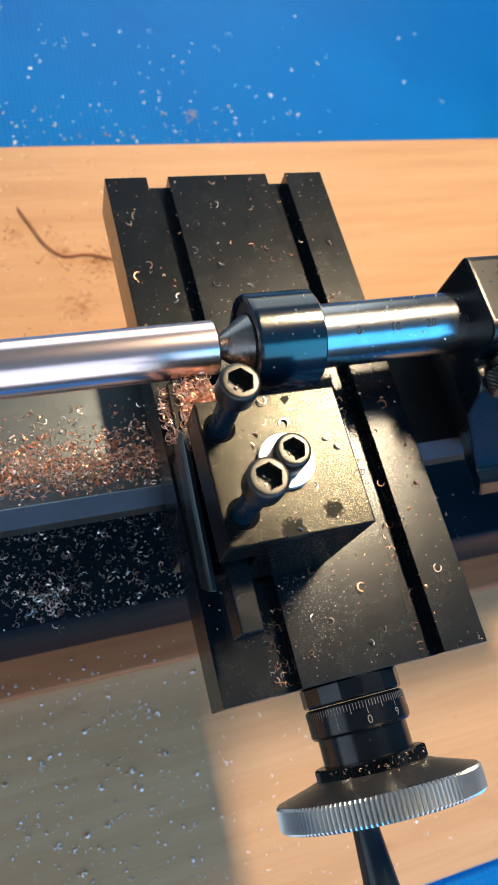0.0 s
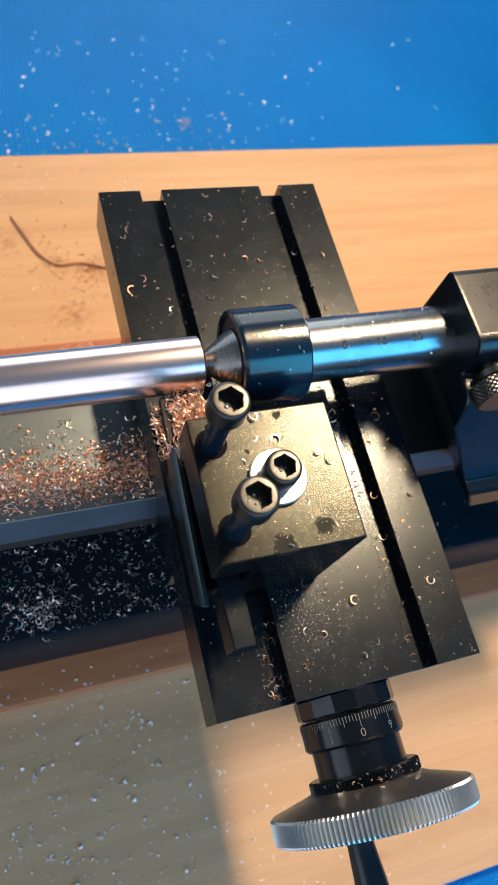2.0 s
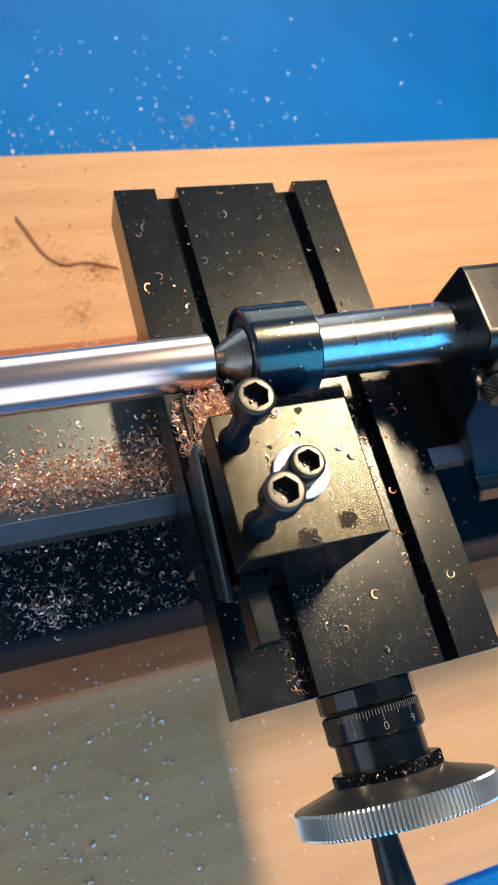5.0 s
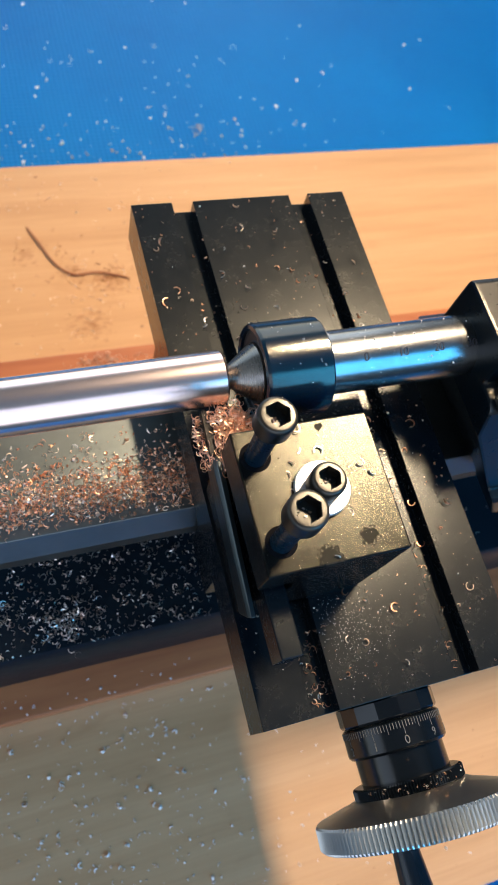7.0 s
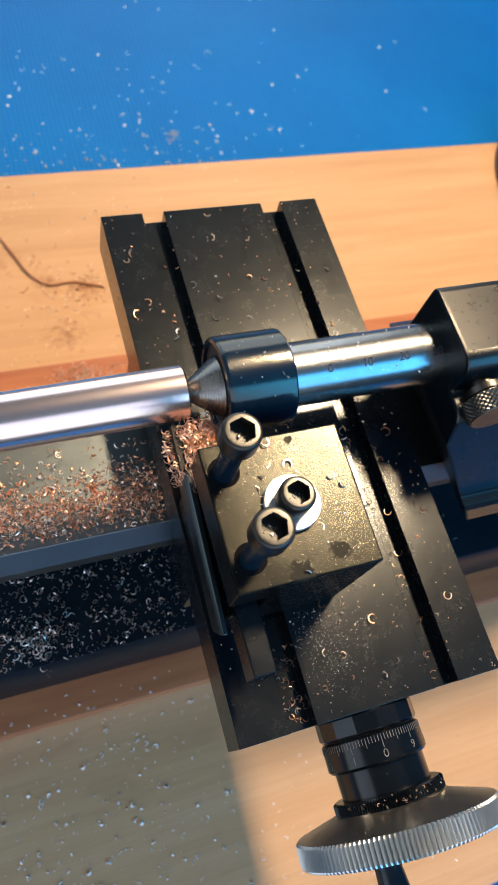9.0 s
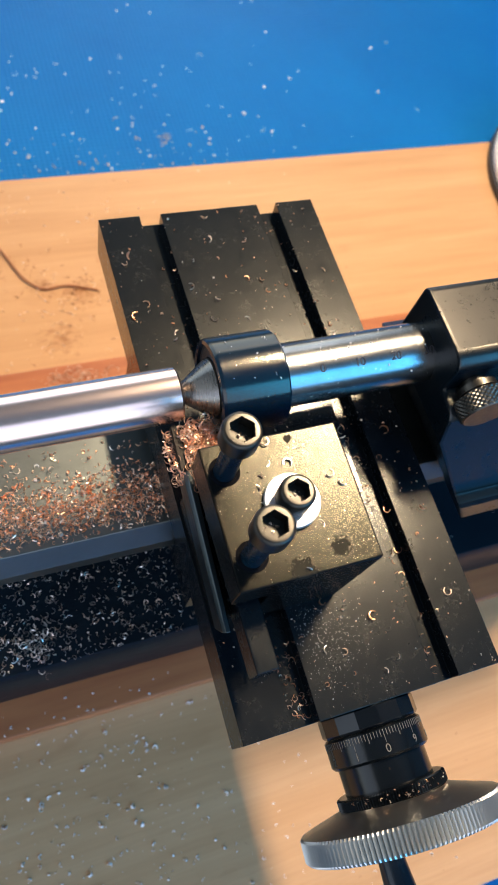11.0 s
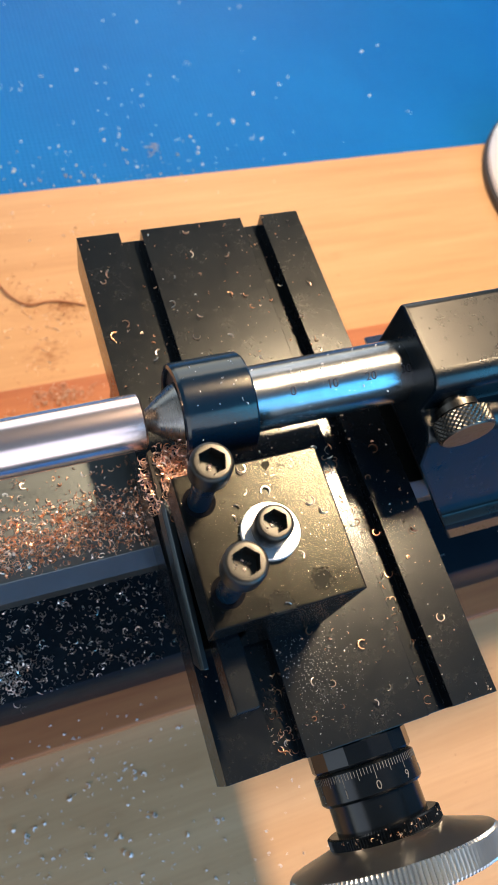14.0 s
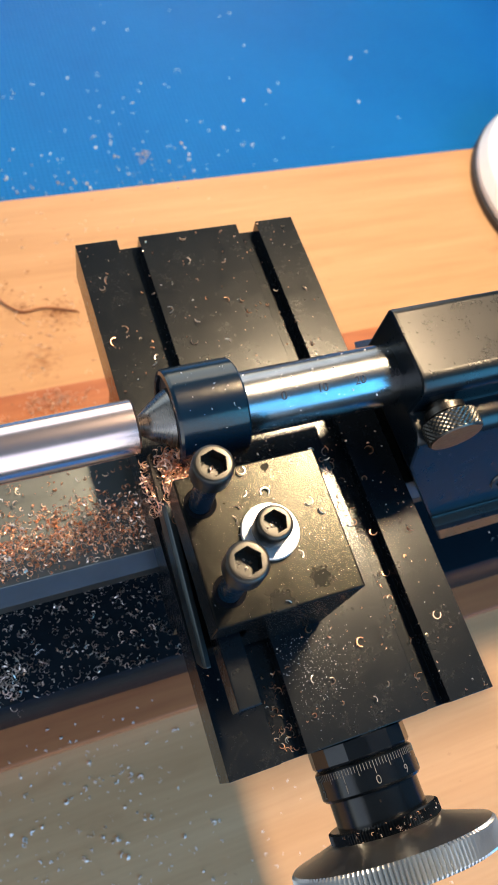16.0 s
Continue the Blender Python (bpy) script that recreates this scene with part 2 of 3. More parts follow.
# ---- mesh tools: millimetres in, metres out; heights count from the bench ----
ORIGIN = {}


def thing(name, x, y, z, label, category, group=""):
    ob = new(name)
    ob.location = (x * MM, y * MM, z * MM)
    ob.empty_display_size = 0.01
    ORIGIN[ob] = Vector((x, y, z))
    return tagged(ob, label, category, group)


def part(name, bm, material, parent=None, label="", smooth=False):
    if parent is not None and parent not in ORIGIN:
        ORIGIN[parent] = ORIGIN[parent.parent]
    o = ORIGIN[parent] if parent is not None else Vector((0, 0, 0))
    bmesh.ops.recalc_face_normals(bm, faces=bm.faces)
    bm.transform(Matrix.Scale(MM, 4) @ Matrix.Translation(-o))
    me = bpy.data.meshes.new(name)
    bm.to_mesh(me)
    bm.free()
    if smooth:
        for p in me.polygons:
            p.use_smooth = True
        me.set_sharp_from_angle(angle=radians(24))
    me.materials.append(material)
    ob = new(name, me)
    if parent is not None:
        ob.parent = parent
        ORIGIN[ob] = o
    if label:
        ob["label"] = label
    return ob


def bevelled(bm, width, segments=2, angle=25):
    edges = [e for e in bm.edges if len(e.link_faces) == 2 and e.calc_face_angle(0) > radians(angle)]
    bmesh.ops.bevel(bm, geom=edges, offset=width, segments=segments, profile=0.6, affect="EDGES", clamp_overlap=True)
    return bm


def box(x0, x1, y0, y1, z0, z1, bevel=0.0, bm=None, segments=2):
    own = bm is None
    bm = bm or bmesh.new()
    r = bmesh.ops.create_cube(bm, size=1)
    for v in r["verts"]:
        v.co = Vector((x0 + (v.co.x + 0.5) * (x1 - x0), y0 + (v.co.y + 0.5) * (y1 - y0), z0 + (v.co.z + 0.5) * (z1 - z0)))
    if bevel and own:
        bevelled(bm, bevel, segments)
    return bm


def prism(points, axis, a, b, bevel=0.0, segments=2):
    """A polygon extruded along an axis; its two coordinates are the other two axes in order."""
    bm = bmesh.new()
    i = "xyz".index(axis)

    def at(p, w):
        c = list(p)
        c.insert(i, w)
        return Vector(c)
    lo = [bm.verts.new(at(p, a)) for p in points]
    hi = [bm.verts.new(at(p, b)) for p in points]
    n = len(points)
    for k in range(n):
        bm.faces.new((lo[k], lo[(k + 1) % n], hi[(k + 1) % n], hi[k]))
    bm.faces.new(lo)
    bm.faces.new(hi[::-1])
    if bevel:
        bmesh.ops.recalc_face_normals(bm, faces=bm.faces)
        bevelled(bm, bevel, segments)
    return bm


def turned(profile, centre, axis, n=64, bm=None, teeth=None):
    """A body of revolution: profile of (distance along the axis, radius) from a centre. teeth: how deep the knurling cuts at a profile point;
    with "diamond" every other row is shifted."""
    teeth = teeth or {}
    diamond = teeth.get("diamond", False)
    bm = bm or bmesh.new()
    i = "xyz".index(axis)
    j, k = (i + 1) % 3, (i + 2) % 3
    rings = []
    for row, (d, r0) in enumerate(profile):
        ring = []
        for s in range(n if r0 > 1e-6 else 1):
            w = 2 * math.pi * s / n
            r = r0
            if row in teeth:
                r -= teeth[row] * (((s + row) % 2) if diamond else (0, 0.5, 1, 0.5)[s % 4])
            c = [0, 0, 0]
            c[i] = centre[i] + d
            c[j] = centre[j] + r * math.cos(w)
            c[k] = centre[k] + r * math.sin(w)
            ring.append(bm.verts.new(c))
        rings.append(ring)
    for a, b in zip(rings, rings[1:]):
        for s in range(n):
            q = [a[s % len(a)], a[(s + 1) % len(a)], b[(s + 1) % len(b)], b[s % len(b)]]
            q = list(dict.fromkeys(q))
            if len(q) > 2:
                bm.faces.new(q)
    for ring in (rings[0], rings[-1]):
        if len(ring) > 2:
            bm.faces.new(ring)
    return bm


def text_mesh(body, size, depth):
    """Letters as a bmesh, in millimetres, centred."""
    cu = bpy.data.curves.new("letters", "FONT")
    cu.body, cu.size, cu.extrude, cu.align_x, cu.align_y = body, size, depth, "CENTER", "CENTER"
    ob = bpy.data.objects.new("letters", cu)
    me = bpy.data.meshes.new_from_object(ob)
    bm = bmesh.new()
    bm.from_mesh(me)
    bpy.data.objects.remove(ob)
    bpy.data.curves.remove(cu)
    bpy.data.meshes.remove(me)
    return bm


ZS = 148.0          # top of the cross slide above the bench
AY, AZ = -73.0, ZS + 22.0   # the spindle axis

# ---- the room ----
def structure(name, bm, mat, label, category):
    return tagged(part(name, bm, mat), label, category, kind="structure")


RX0, RX1, RY0, RY1, RZ0, RZ1 = -1900, 1900, -1300, 1900, -750, 1750
structure("floor", box(RX0, RX1, RY0, RY1, RZ0 - 60, RZ0), M_FLOOR, "dark blue-grey carpet under the bench", "floor")
structure("ceiling", box(RX0, RX1, RY0, RY1, RZ1, RZ1 + 60), M_CEILING, "plain light grey ceiling over the bench", "ceiling")
_b = box(RX0, -1700, RY1, RY1 + 100, RZ0, RZ1)
box(1200, RX1, RY1, RY1 + 100, RZ0, RZ1, bm=_b)
box(-1700, 1200, RY1, RY1 + 100, RZ0, 100, bm=_b)
box(-1700, 1200, RY1, RY1 + 100, 1610, RZ1, bm=_b)
structure("wall_north", _b, M_WALL, "plain painted wall with a window opening", "wall")
structure("wall_east", box(RX1, RX1 + 100, RY0, RY1, RZ0, RZ1), M_WALL, "plain dusky blue painted side wall", "wall")
# opening cut behind the added fill light, not a known window
_b = box(RX0 - 100, RX0, RY0, -1000, RZ0, RZ1)
box(RX0 - 100, RX0, 1200, RY1, RZ0, RZ1, bm=_b)
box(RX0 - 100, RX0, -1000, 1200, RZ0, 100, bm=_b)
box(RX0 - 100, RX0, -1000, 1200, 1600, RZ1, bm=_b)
structure("wall_west", _b, M_WALL, "plain painted side wall with an opening behind the fill light", "wall")
_b = box(RX0, -1770, RY0 - 100, RY0, RZ0, RZ1)
box(450, 500, RY0 - 100, RY0, RZ0, RZ1, bm=_b)
box(1560, RX1, RY0 - 100, RY0, RZ0, RZ1, bm=_b)
for _x0, _x1, _z0 in ((-1770, 450, 50), (500, 1560, 420)):
    box(_x0, _x1, RY0 - 100, RY0, RZ0, _z0, bm=_b)
    box(_x0, _x1, RY0 - 100, RY0, 1680, RZ1, bm=_b)
structure("wall_south", _b, M_WALL, "plain painted wall with two window openings", "wall")

# ---- bench, cloth and boards ----
t = thing("workbench", 100, 60, -745, "plain wooden workbench under a blue cloth", "workbench")
part("bench_top", box(-700, 900, -420, 700, -40, -3, 2), M_WOOD, t)
for _x in (-640, 840):
    for _y in (-370, 640):
        part("leg", box(_x - 30, _x + 30, _y - 30, _y + 30, -745, -40, 3), M_WOOD, t)

_b = bmesh.new()
bmesh.ops.create_grid(_b, x_segments=120, y_segments=108, size=0.5)
for _vt in _b.verts:
    _x, _y = 100 + _vt.co.x * 1660, 140 + _vt.co.y * 1160
    _h = noise.noise(Vector((_x * 0.006, _y * 0.009, 3.1))) * 0.6
    _vt.co = Vector((_x, _y, -0.7 + (_h if (_y > 190 or _y < -265) else 0)))
t = thing("tablecloth", 100, 140, -3, "bright blue coated cloth spread over the bench", "tablecloth")
part("cloth", _b, M_CLOTH, t, smooth=True)

t = thing("wooden_board", 150, -37, 0, "pale honey-coloured wooden board with grain, dusted with chips", "board")
part("board", box(-420, 620, -232.5, 152.5, -0.1, 7, 1.2), M_WOOD, t)
PL = 16.0
t = thing("mounting_board", 150, -49, 7, "thin red-brown wooden board under the lathe base", "board")
part("board", box(-330, 420, -127, 29, 7, PL, 1.0), M_PLINTH, t)

# ---- lathe bed ----
t = thing("lathe_bed", 50, AY, PL, "lathe bed of ground steel on a black base, littered with chips", "lathe")
part("base", prism([(-113, PL), (-116, 81), (-114.5, 85), (AY * 2 + 114.5, 85), (AY * 2 + 116, 81), (AY * 2 + 113, PL)], "x", -300, 400, 0.8), M_BASE, t,
     "black painted cast base", True)
part("bed_way", prism([(-90.2, 126), (-93.6, 118), (-93.6, 112), (-84, 104), (-84, 85), (-62, 85), (-62, 104), (-52.4, 112), (-52.4, 118), (-55.8, 126)], "x", -300, 400, 0.35),
     M_BED, t, "ground steel way")

# ---- carriage ----
CARR = thing("carriage", 35, -77, 126, "black anodized lathe carriage with a slotted cross slide", "lathe carriage")
_sl = [(0, -15.2), (0, 0), (12.6, 0), (12.6, -4.7), (19.2, -4.7), (19.2, 0), (51, 0), (51, -4.7), (57.6, -4.7), (57.6, 0), (70, 0), (70, -15.2)]
part("cross_slide", prism([(x, z + ZS) for x, z in _sl], "y", -153, 0, 0.12), M_BLACK, CARR, "black cross slide with two slots")
part("saddle", prism([(-34, 112), (-36, 132.8), (-112, 132.8), (-112, 108), (-94.4, 108), (-94.4, 126.3), (-51, 126.3), (-51, 112)], "x", 2, 68, 0.6), M_BLACK, CARR)

# the feed wheel on the front of the slide
WX, WZ = 35.2, ZS - 12.0
WHEEL = part("handwheel", turned([(-174.6, 14.0), (-175.2, 15.5), (-177.8, 24.6), (-178.4, 25.2), (-183.0, 25.2), (-183.6, 24.6), (-184.0, 20), (-182.0, 18), (-182.0, 0)], (WX, 0, WZ), "y", 544, teeth={3: 0.95, 4: 0.95}),
             M_WHEEL, CARR, "steel handwheel with a knurled rim", True)
# the wheel sits a little askew on its screw
_c = (Vector((WX, -178, WZ)) - ORIGIN[CARR]) * MM
WHEEL.data.transform(Matrix.Translation(_c) @ Matrix.Rotation(radians(-1.8), 4, "Z") @ Matrix.Translation(-_c))
SPACER = part("spacer", turned([(-152.9, 12.0), (-153.4, 12.6), (-157.4, 12.6), (-158.0, 12.1)], (WX, 0, WZ), "y", 14), M_COLLAR, CARR, "black faceted spacer")
_c = (Vector((WX, 0, WZ)) - ORIGIN[CARR]) * MM
SPACER.data.transform(Matrix.Translation(_c) @ Matrix.Rotation(radians(-7), 4, "Y") @ Matrix.Translation(-_c))
COLLAR = part("graduated_collar", turned([(-158.2, 11.9), (-158.7, 12.5), (-164.6, 12.6), (-165.3, 12.0)], (WX, 0, WZ), "y", 72), M_COLLAR, CARR, "black collar with pale engraved graduations", True)
part("sleeve", turned([(-165.2, 11.2), (-172.6, 11.2)], (WX, 0, WZ), "y", 64), M_COLLAR, CARR, "", True)
LOCK = part("locking_ring", turned([(-171.6, 13.2), (-172.0, 13.9), (-174.4, 13.9), (-174.9, 13.2)], (WX, 0, WZ), "y", 480, teeth={1: 0.5, 2: 0.5}), M_COLLAR, CARR, "black knurled locking ring", True)
# graduation lines and numerals round the collar; the zero faces up towards the left
ZERO = radians(-9)
_marks = {}
for _i in range(100):
    _a = ZERO + 2 * math.pi * _i / 100
    _l = 3.0 if _i % 10 == 0 else (2.3 if _i % 5 == 0 else 1.5)
    if _l not in _marks:
        _ob = part("graduation_line", box(-0.08, 0.08, -158.8 - _l, -158.8, 12.53, 12.59), M_WHITE_INK, COLLAR)
        _ob.data.transform(Matrix.Translation(ORIGIN[CARR] * MM))
        _marks[_l] = _ob.data
    else:
        _ob = new("graduation_line", _marks[_l])
        _ob.parent = COLLAR
    _ob.matrix_basis = Matrix.Translation((Vector((WX, 0, WZ)) - ORIGIN[CARR]) * MM) @ Matrix.Rotation(_a, 4, "Y")
for _i in range(10):
    _a = ZERO + 2 * math.pi * _i / 10
    _b = text_mesh(str((10 - _i) % 10), 2.7, 0.03)
    _b.transform(Matrix.Translation((WX, -163.2, WZ)) @ Matrix.Rotation(_a, 4, "Y") @ Matrix.Translation((0, 0, 12.62)))
    part("numeral", _b, M_WHITE_INK, COLLAR)
HANDLE_X, HANDLE_Z = WX - 4.4, ZS - 16.0
part("crank_handle", turned([(-182, 2.6), (-185, 2.8), (-186, 3.2), (-205, 4.6), (-214, 5.0), (-217, 4.2), (-218, 0)], (HANDLE_X, 0, HANDLE_Z), "y", 32), M_HANDLE, CARR, "black tapered crank handle", True)

# ---- tool post ----
POST = thing("tool_post", 16.8, -109.3, ZS, "black anodized tool post block bolted on the cross slide", "tool post")
_pp = [(0.6, 0.0), (32.9, 0.0), (32.9, 35.3), (0.6, 35.3), (0.6, 24.6), (9.4, 24.6), (9.4, 12.2), (0.6, 12.2)]
part("block", prism([(x, z + ZS + 0.02) for x, z in _pp], "y", -125.5, -93.2, 0.4), M_POST, POST)


def cap_screw(x, y, foot, top, r_head, r_shank, name):
    """A socket head screw; returns its shank, which carries the head."""
    shank = part(name, turned([(foot, r_shank), (top - 2 * r_shank - 0.3, r_shank)], (x, y, 0), "z", 24), M_SHANK, POST, "steel socket head screw", True)
    h0, h1 = top - 2 * r_shank - 0.3, top
    hexr = r_head * 0.67
    bm = bmesh.new()
    n = 48

    def ring(r, z, six=False):
        out = []
        for s in range(n):
            w = 2 * math.pi * s / n
            q = r
            if six:
                k = (w % (math.pi / 3)) - math.pi / 6
                q = r * math.cos(math.pi / 6) / math.cos(k)
            out.append(bm.verts.new((x + q * math.cos(w + 0.3), y + q * math.sin(w + 0.3), z)))
        return out
    rings = [ring(r_head * 0.97, h0), ring(r_head, h0 + 0.25), ring(r_head, h1 - 0.9), ring(r_head * 0.975, h1 - 0.5), ring(r_head * 0.92, h1 - 0.2), ring(r_head * 0.84, h1 - 0.03), ring(r_head * 0.79, h1),
             ring(hexr * 1.02, h1, True), ring(hexr, h1 - 0.15, True), ring(hexr * 0.98, h1 - 3.0, True)]
    for a, b in zip(rings, rings[1:]):
        for s in range(n):
            bm.faces.new((a[s], a[(s + 1) % n], b[(s + 1) % n], b[s]))
    bm.faces.new(rings[0])
    bm.faces.new(rings[-1])
    part("screw_head", bm, M_BOLT, shank, "worn steel socket head", True)
    return shank


cap_screw(4.8, -99.6, ZS + 20.5, ZS + 56.2, 4.05, 2.45, "clamp_screw")
cap_screw(5.2, -118.8, ZS + 20.5, ZS + 56.2, 4.05, 2.45, "clamp_screw")
cap_screw(16.4, -109.7, ZS + 36.0, ZS + 43.4, 3.85, 2.45, "mounting_screw")
# a black ring round each screw paints the shade of its recess
for _x, _y in ((4.8, -99.6), (5.2, -118.8)):
    part("screw_hole", turned([(ZS + 35.2, 3.45), (ZS + 35.37, 3.45), (ZS + 35.37, 2.46), (ZS + 35.2, 2.46), (ZS + 35.2, 3.45)], (_x, _y, 0), "z", 32), M_HOLE_SHADE, POST, "flat black ring painted for the shade in a screw hole")
part("washer", turned([(ZS + 35.35, 3.0), (ZS + 35.35, 6.0), (ZS + 35.6, 6.2), (ZS + 36.5, 6.2), (ZS + 36.8, 6.0), (ZS + 36.8, 3.0), (ZS + 35.35, 3.0)], (17.0, -109.4, 0), "z", 56), M_WASHER, POST, "bright zinc washer", True)

TOOL = thing("cutting_tool", 2, -112, ZS + 12.2, "steel lathe tool clamped in the tool post", "cutting tool")
part("shank", box(2.7, 7.8, -140.3, -88, ZS + 12.3, ZS + 21.2, 0.35), M_BLACK, TOOL, "dark tool shank")
_b = prism([(-0.4, ZS + 12.3), (1.9, ZS + 12.3), (1.9, ZS + 20.0), (0.5, ZS + 20.0), (-0.4, ZS + 18.8)], "y", -130.2, -90, 0.25)
for _vt in _b.verts:
    # the front end tapers and stands a little off the shank
    if _vt.co.y < -120:
        _vt.co.x = -1.6 + (_vt.co.x + 0.4) * 0.7
        _vt.co.y += (ZS + 20.0 - _vt.co.z) * 0.35
part("blade", _b, M_TOOL, TOOL, "bright ground tool steel blade")
part("cutting_tip", prism([(-1.0, -92), (1.8, -92), (1.4, -84), (0.6, -79.6), (-0.6, -80.4)], "z", ZS + 14, ZS + 20.6, 0.2), M_TIP, TOOL, "ground cutting tip")

# ---- workpiece ----
ROD = thing("copper_rod", -100, AY, AZ, "turned copper rod with a bright finish, held on the centre", "workpiece")
part("rod", turned([(-320, 0), (-320, 6.7), (11.9, 6.7), (12.4, 6.3), (12.4, 2.2), (9.5, 0)], (0, AY, AZ), "x", 96), M_ROD, ROD, "", True)

# ---- live centre ----
CENTRE = thing("live_centre", 28, AY, AZ, "black live centre with a steel cone, set in the tailstock quill", "lathe centre")
part("cone", turned([(10.6, 0), (11.0, 0.8), (19.2, 6.6), (20.6, 7.4), (21.6, 7.4), (21.8, 6.8), (24, 6.8)], (0, AY, AZ), "x", 64), M_CONE, CENTRE, "steel cone", True)
part("seal", turned([(21.2, 7.6), (21.5, 8.0), (21.5, 10.2), (21.2, 10.6), (22.5, 10.6), (22.5, 7.6), (21.2, 7.6)], (0, AY, AZ), "x", 64), M_RUBBER_RIM_SHADE, CENTRE, "", True)
part("housing", turned([(22.4, 10.5), (20.4, 10.6), (20.0, 11.0), (20.3, 11.8), (21.0, 12.15), (36.7, 12.15), (37.2, 11.7), (37.2, 9.0), (38.2, 8.4)], (0, AY, AZ), "x", 96), M_RING, CENTRE, "black bearing housing", True)

# ---- tailstock ----
TAIL = thing("tailstock", 120, AY, 126, "black anodized tailstock clamped on the lathe bed", "tailstock")
_half = [(8.9 + 4.5 * math.sin(radians(a)), 32.8 + 4.5 * math.cos(radians(a))) for a in range(0, 91, 15)]
_half += [(13.4, 25.0)] + [(16.4 + 5.2 * math.sin(radians(a)), 19.8 + 5.2 * math.cos(radians(a))) for a in range(0, 73, 14)]
_half += [(32.2, -10.6), (35.2, -11.2), (36.2, -13.0), (36.2, -27.0), (22.0, -27.0), (22.0, -21.8)]
_rear = [(9.2, 37.3), (10.6, 36.3), (10.8, 35.2), (10.8, 24.5), (10.8, 6.0), (30.0, -12.4), (33.0, -21.8)]
_prof = [(AY - h, z + ZS) for h, z in _half] + [(AY + h, z + ZS) for h, z in reversed(_rear)]
_b = prism(_prof, "x", 79.0, 175.0)
bmesh.ops.bisect_plane(_b, geom=_b.verts[:] + _b.edges[:] + _b.faces[:], plane_co=(0, 0, ZS + 14), plane_no=(0, 0, 1))
for _vt in _b.verts:
    if _vt.co.x < 100 and _vt.co.z < ZS + 14:
        _vt.co.x += (ZS + 14 - _vt.co.z) * 0.55
bmesh.ops.recalc_face_normals(_b, faces=_b.faces)
bevelled(_b, 0.9, 2, 30)
BODY = part("body", _b, M_TAIL, TAIL, "black anodized tailstock body", True)
for _p in BODY.data.polygons:
    _p.use_smooth = _p.area < 3e-4
QUILL = part("quill", turned([(37.0, 7.6), (37.6, 8.1), (95.0, 8.1)], (0, AY, AZ), "x", 80), M_STEEL, TAIL, "steel quill with an engraved scale", True)
for _n, _x in (("0", 47.4), ("10", 57.6), ("20", 67.8), ("30", 77.4)):
    _b = text_mesh(_n, 3.0, 0.04)
    # letters stand on the quill, readable from the front
    _b.transform(Matrix.Translation((_x, AY, AZ)) @ Matrix.Rotation(radians(26), 4, "X") @ Matrix.Translation((0, 0, 8.12)))
    part("numeral", _b, M_ENGRAVE, QUILL)
# a black disc on the face stands for the shade inside the hole
part("oil_hole", turned([(-1.5, 2.3), (0.25, 2.3), (0.25, 0)], (0, 0, 0), "z", 28), M_HOLE_SHADE, BODY, "black disc painted for the shade in a drilled hole")
part("socket_screw", turned([(-2, 3.4), (0.6, 3.4), (1.0, 3.0), (1.0, 1.7), (-1.0, 1.6), (-1.0, 0)], (0, 0, 0), "z", 32), M_BOLT, BODY, "steel socket screw", True)
for _o, _x in ((BODY.children[0], 96.8), (BODY.children[1], 113.5)):
    _o.matrix_basis = Matrix.Translation(((_x - 120) * MM, (-101.75 - AY) * MM, (ZS - 2.0 - 126) * MM)) @ Matrix.Rotation(radians(71.9), 4, "X") @ Matrix.Translation(ORIGIN[TAIL] * MM)
_kp = [(-86.5, 3.6), (-88.2, 3.6), (-88.3, 5.3), (-90.0, 5.3), (-90.1, 4.8), (-90.9, 4.8), (-91.0, 6.8)]
_kt = {"diamond": True}
for _i in range(8):
    _kt[len(_kp)] = 0.5
    _kp.append((-91.2 - 0.62 * _i, 7.3))
_kp += [(-95.9, 6.8), (-96.2, 6.5), (-96.3, 0)]
_b = turned(_kp, (87.0, 0, ZS + 27.3), "y", 60, teeth=_kt)
bmesh.ops.poke(_b, faces=[f for f in _b.faces if len(f.verts) == 4 and -95.6 < f.calc_center_median().y < -91.1])
part("thumb_screw", _b, M_BOLT, TAIL, "knurled steel thumb screw")

# ---- desk lamp ----
LAMP = thing("desk_lamp", 365.8, 100, 7, "desk lamp with a round white base standing on the board", "lamp")
# the base's shaded lower side, put in as a dark ring
part("foot", turned([(7.0, 78), (7.4, 80), (12.0, 80.5), (13.5, 79)], (365.8, 100, 0), "z", 64), M_RUBBER_RIM_SHADE, LAMP, "dark ring painted for the shaded side of the base", True)
part("base", turned([(13.4, 79.0), (17, 79.2), (24, 76), (29, 69), (32, 58), (33.5, 20), (34, 0)], (365.8, 100, 0), "z", 64), M_ENAMEL, LAMP, "glossy white domed base", True)
part("stem", turned([(33.5, 6), (520, 6), (522, 0)], (365.8, 100, 0), "z", 24), M_ENAMEL, LAMP, "", True)
part("arm", box(226, 363.8, 96, 104, 588, 596, 1.5), M_ENAMEL, LAMP)
part("riser", box(361.8, 369.8, 96, 104, 515, 594, 1.5), M_ENAMEL, LAMP)
part("light_bar", box(217, 247, -20, 132, 579, 589, 2), M_ENAMEL, LAMP, "white lamp head bar")

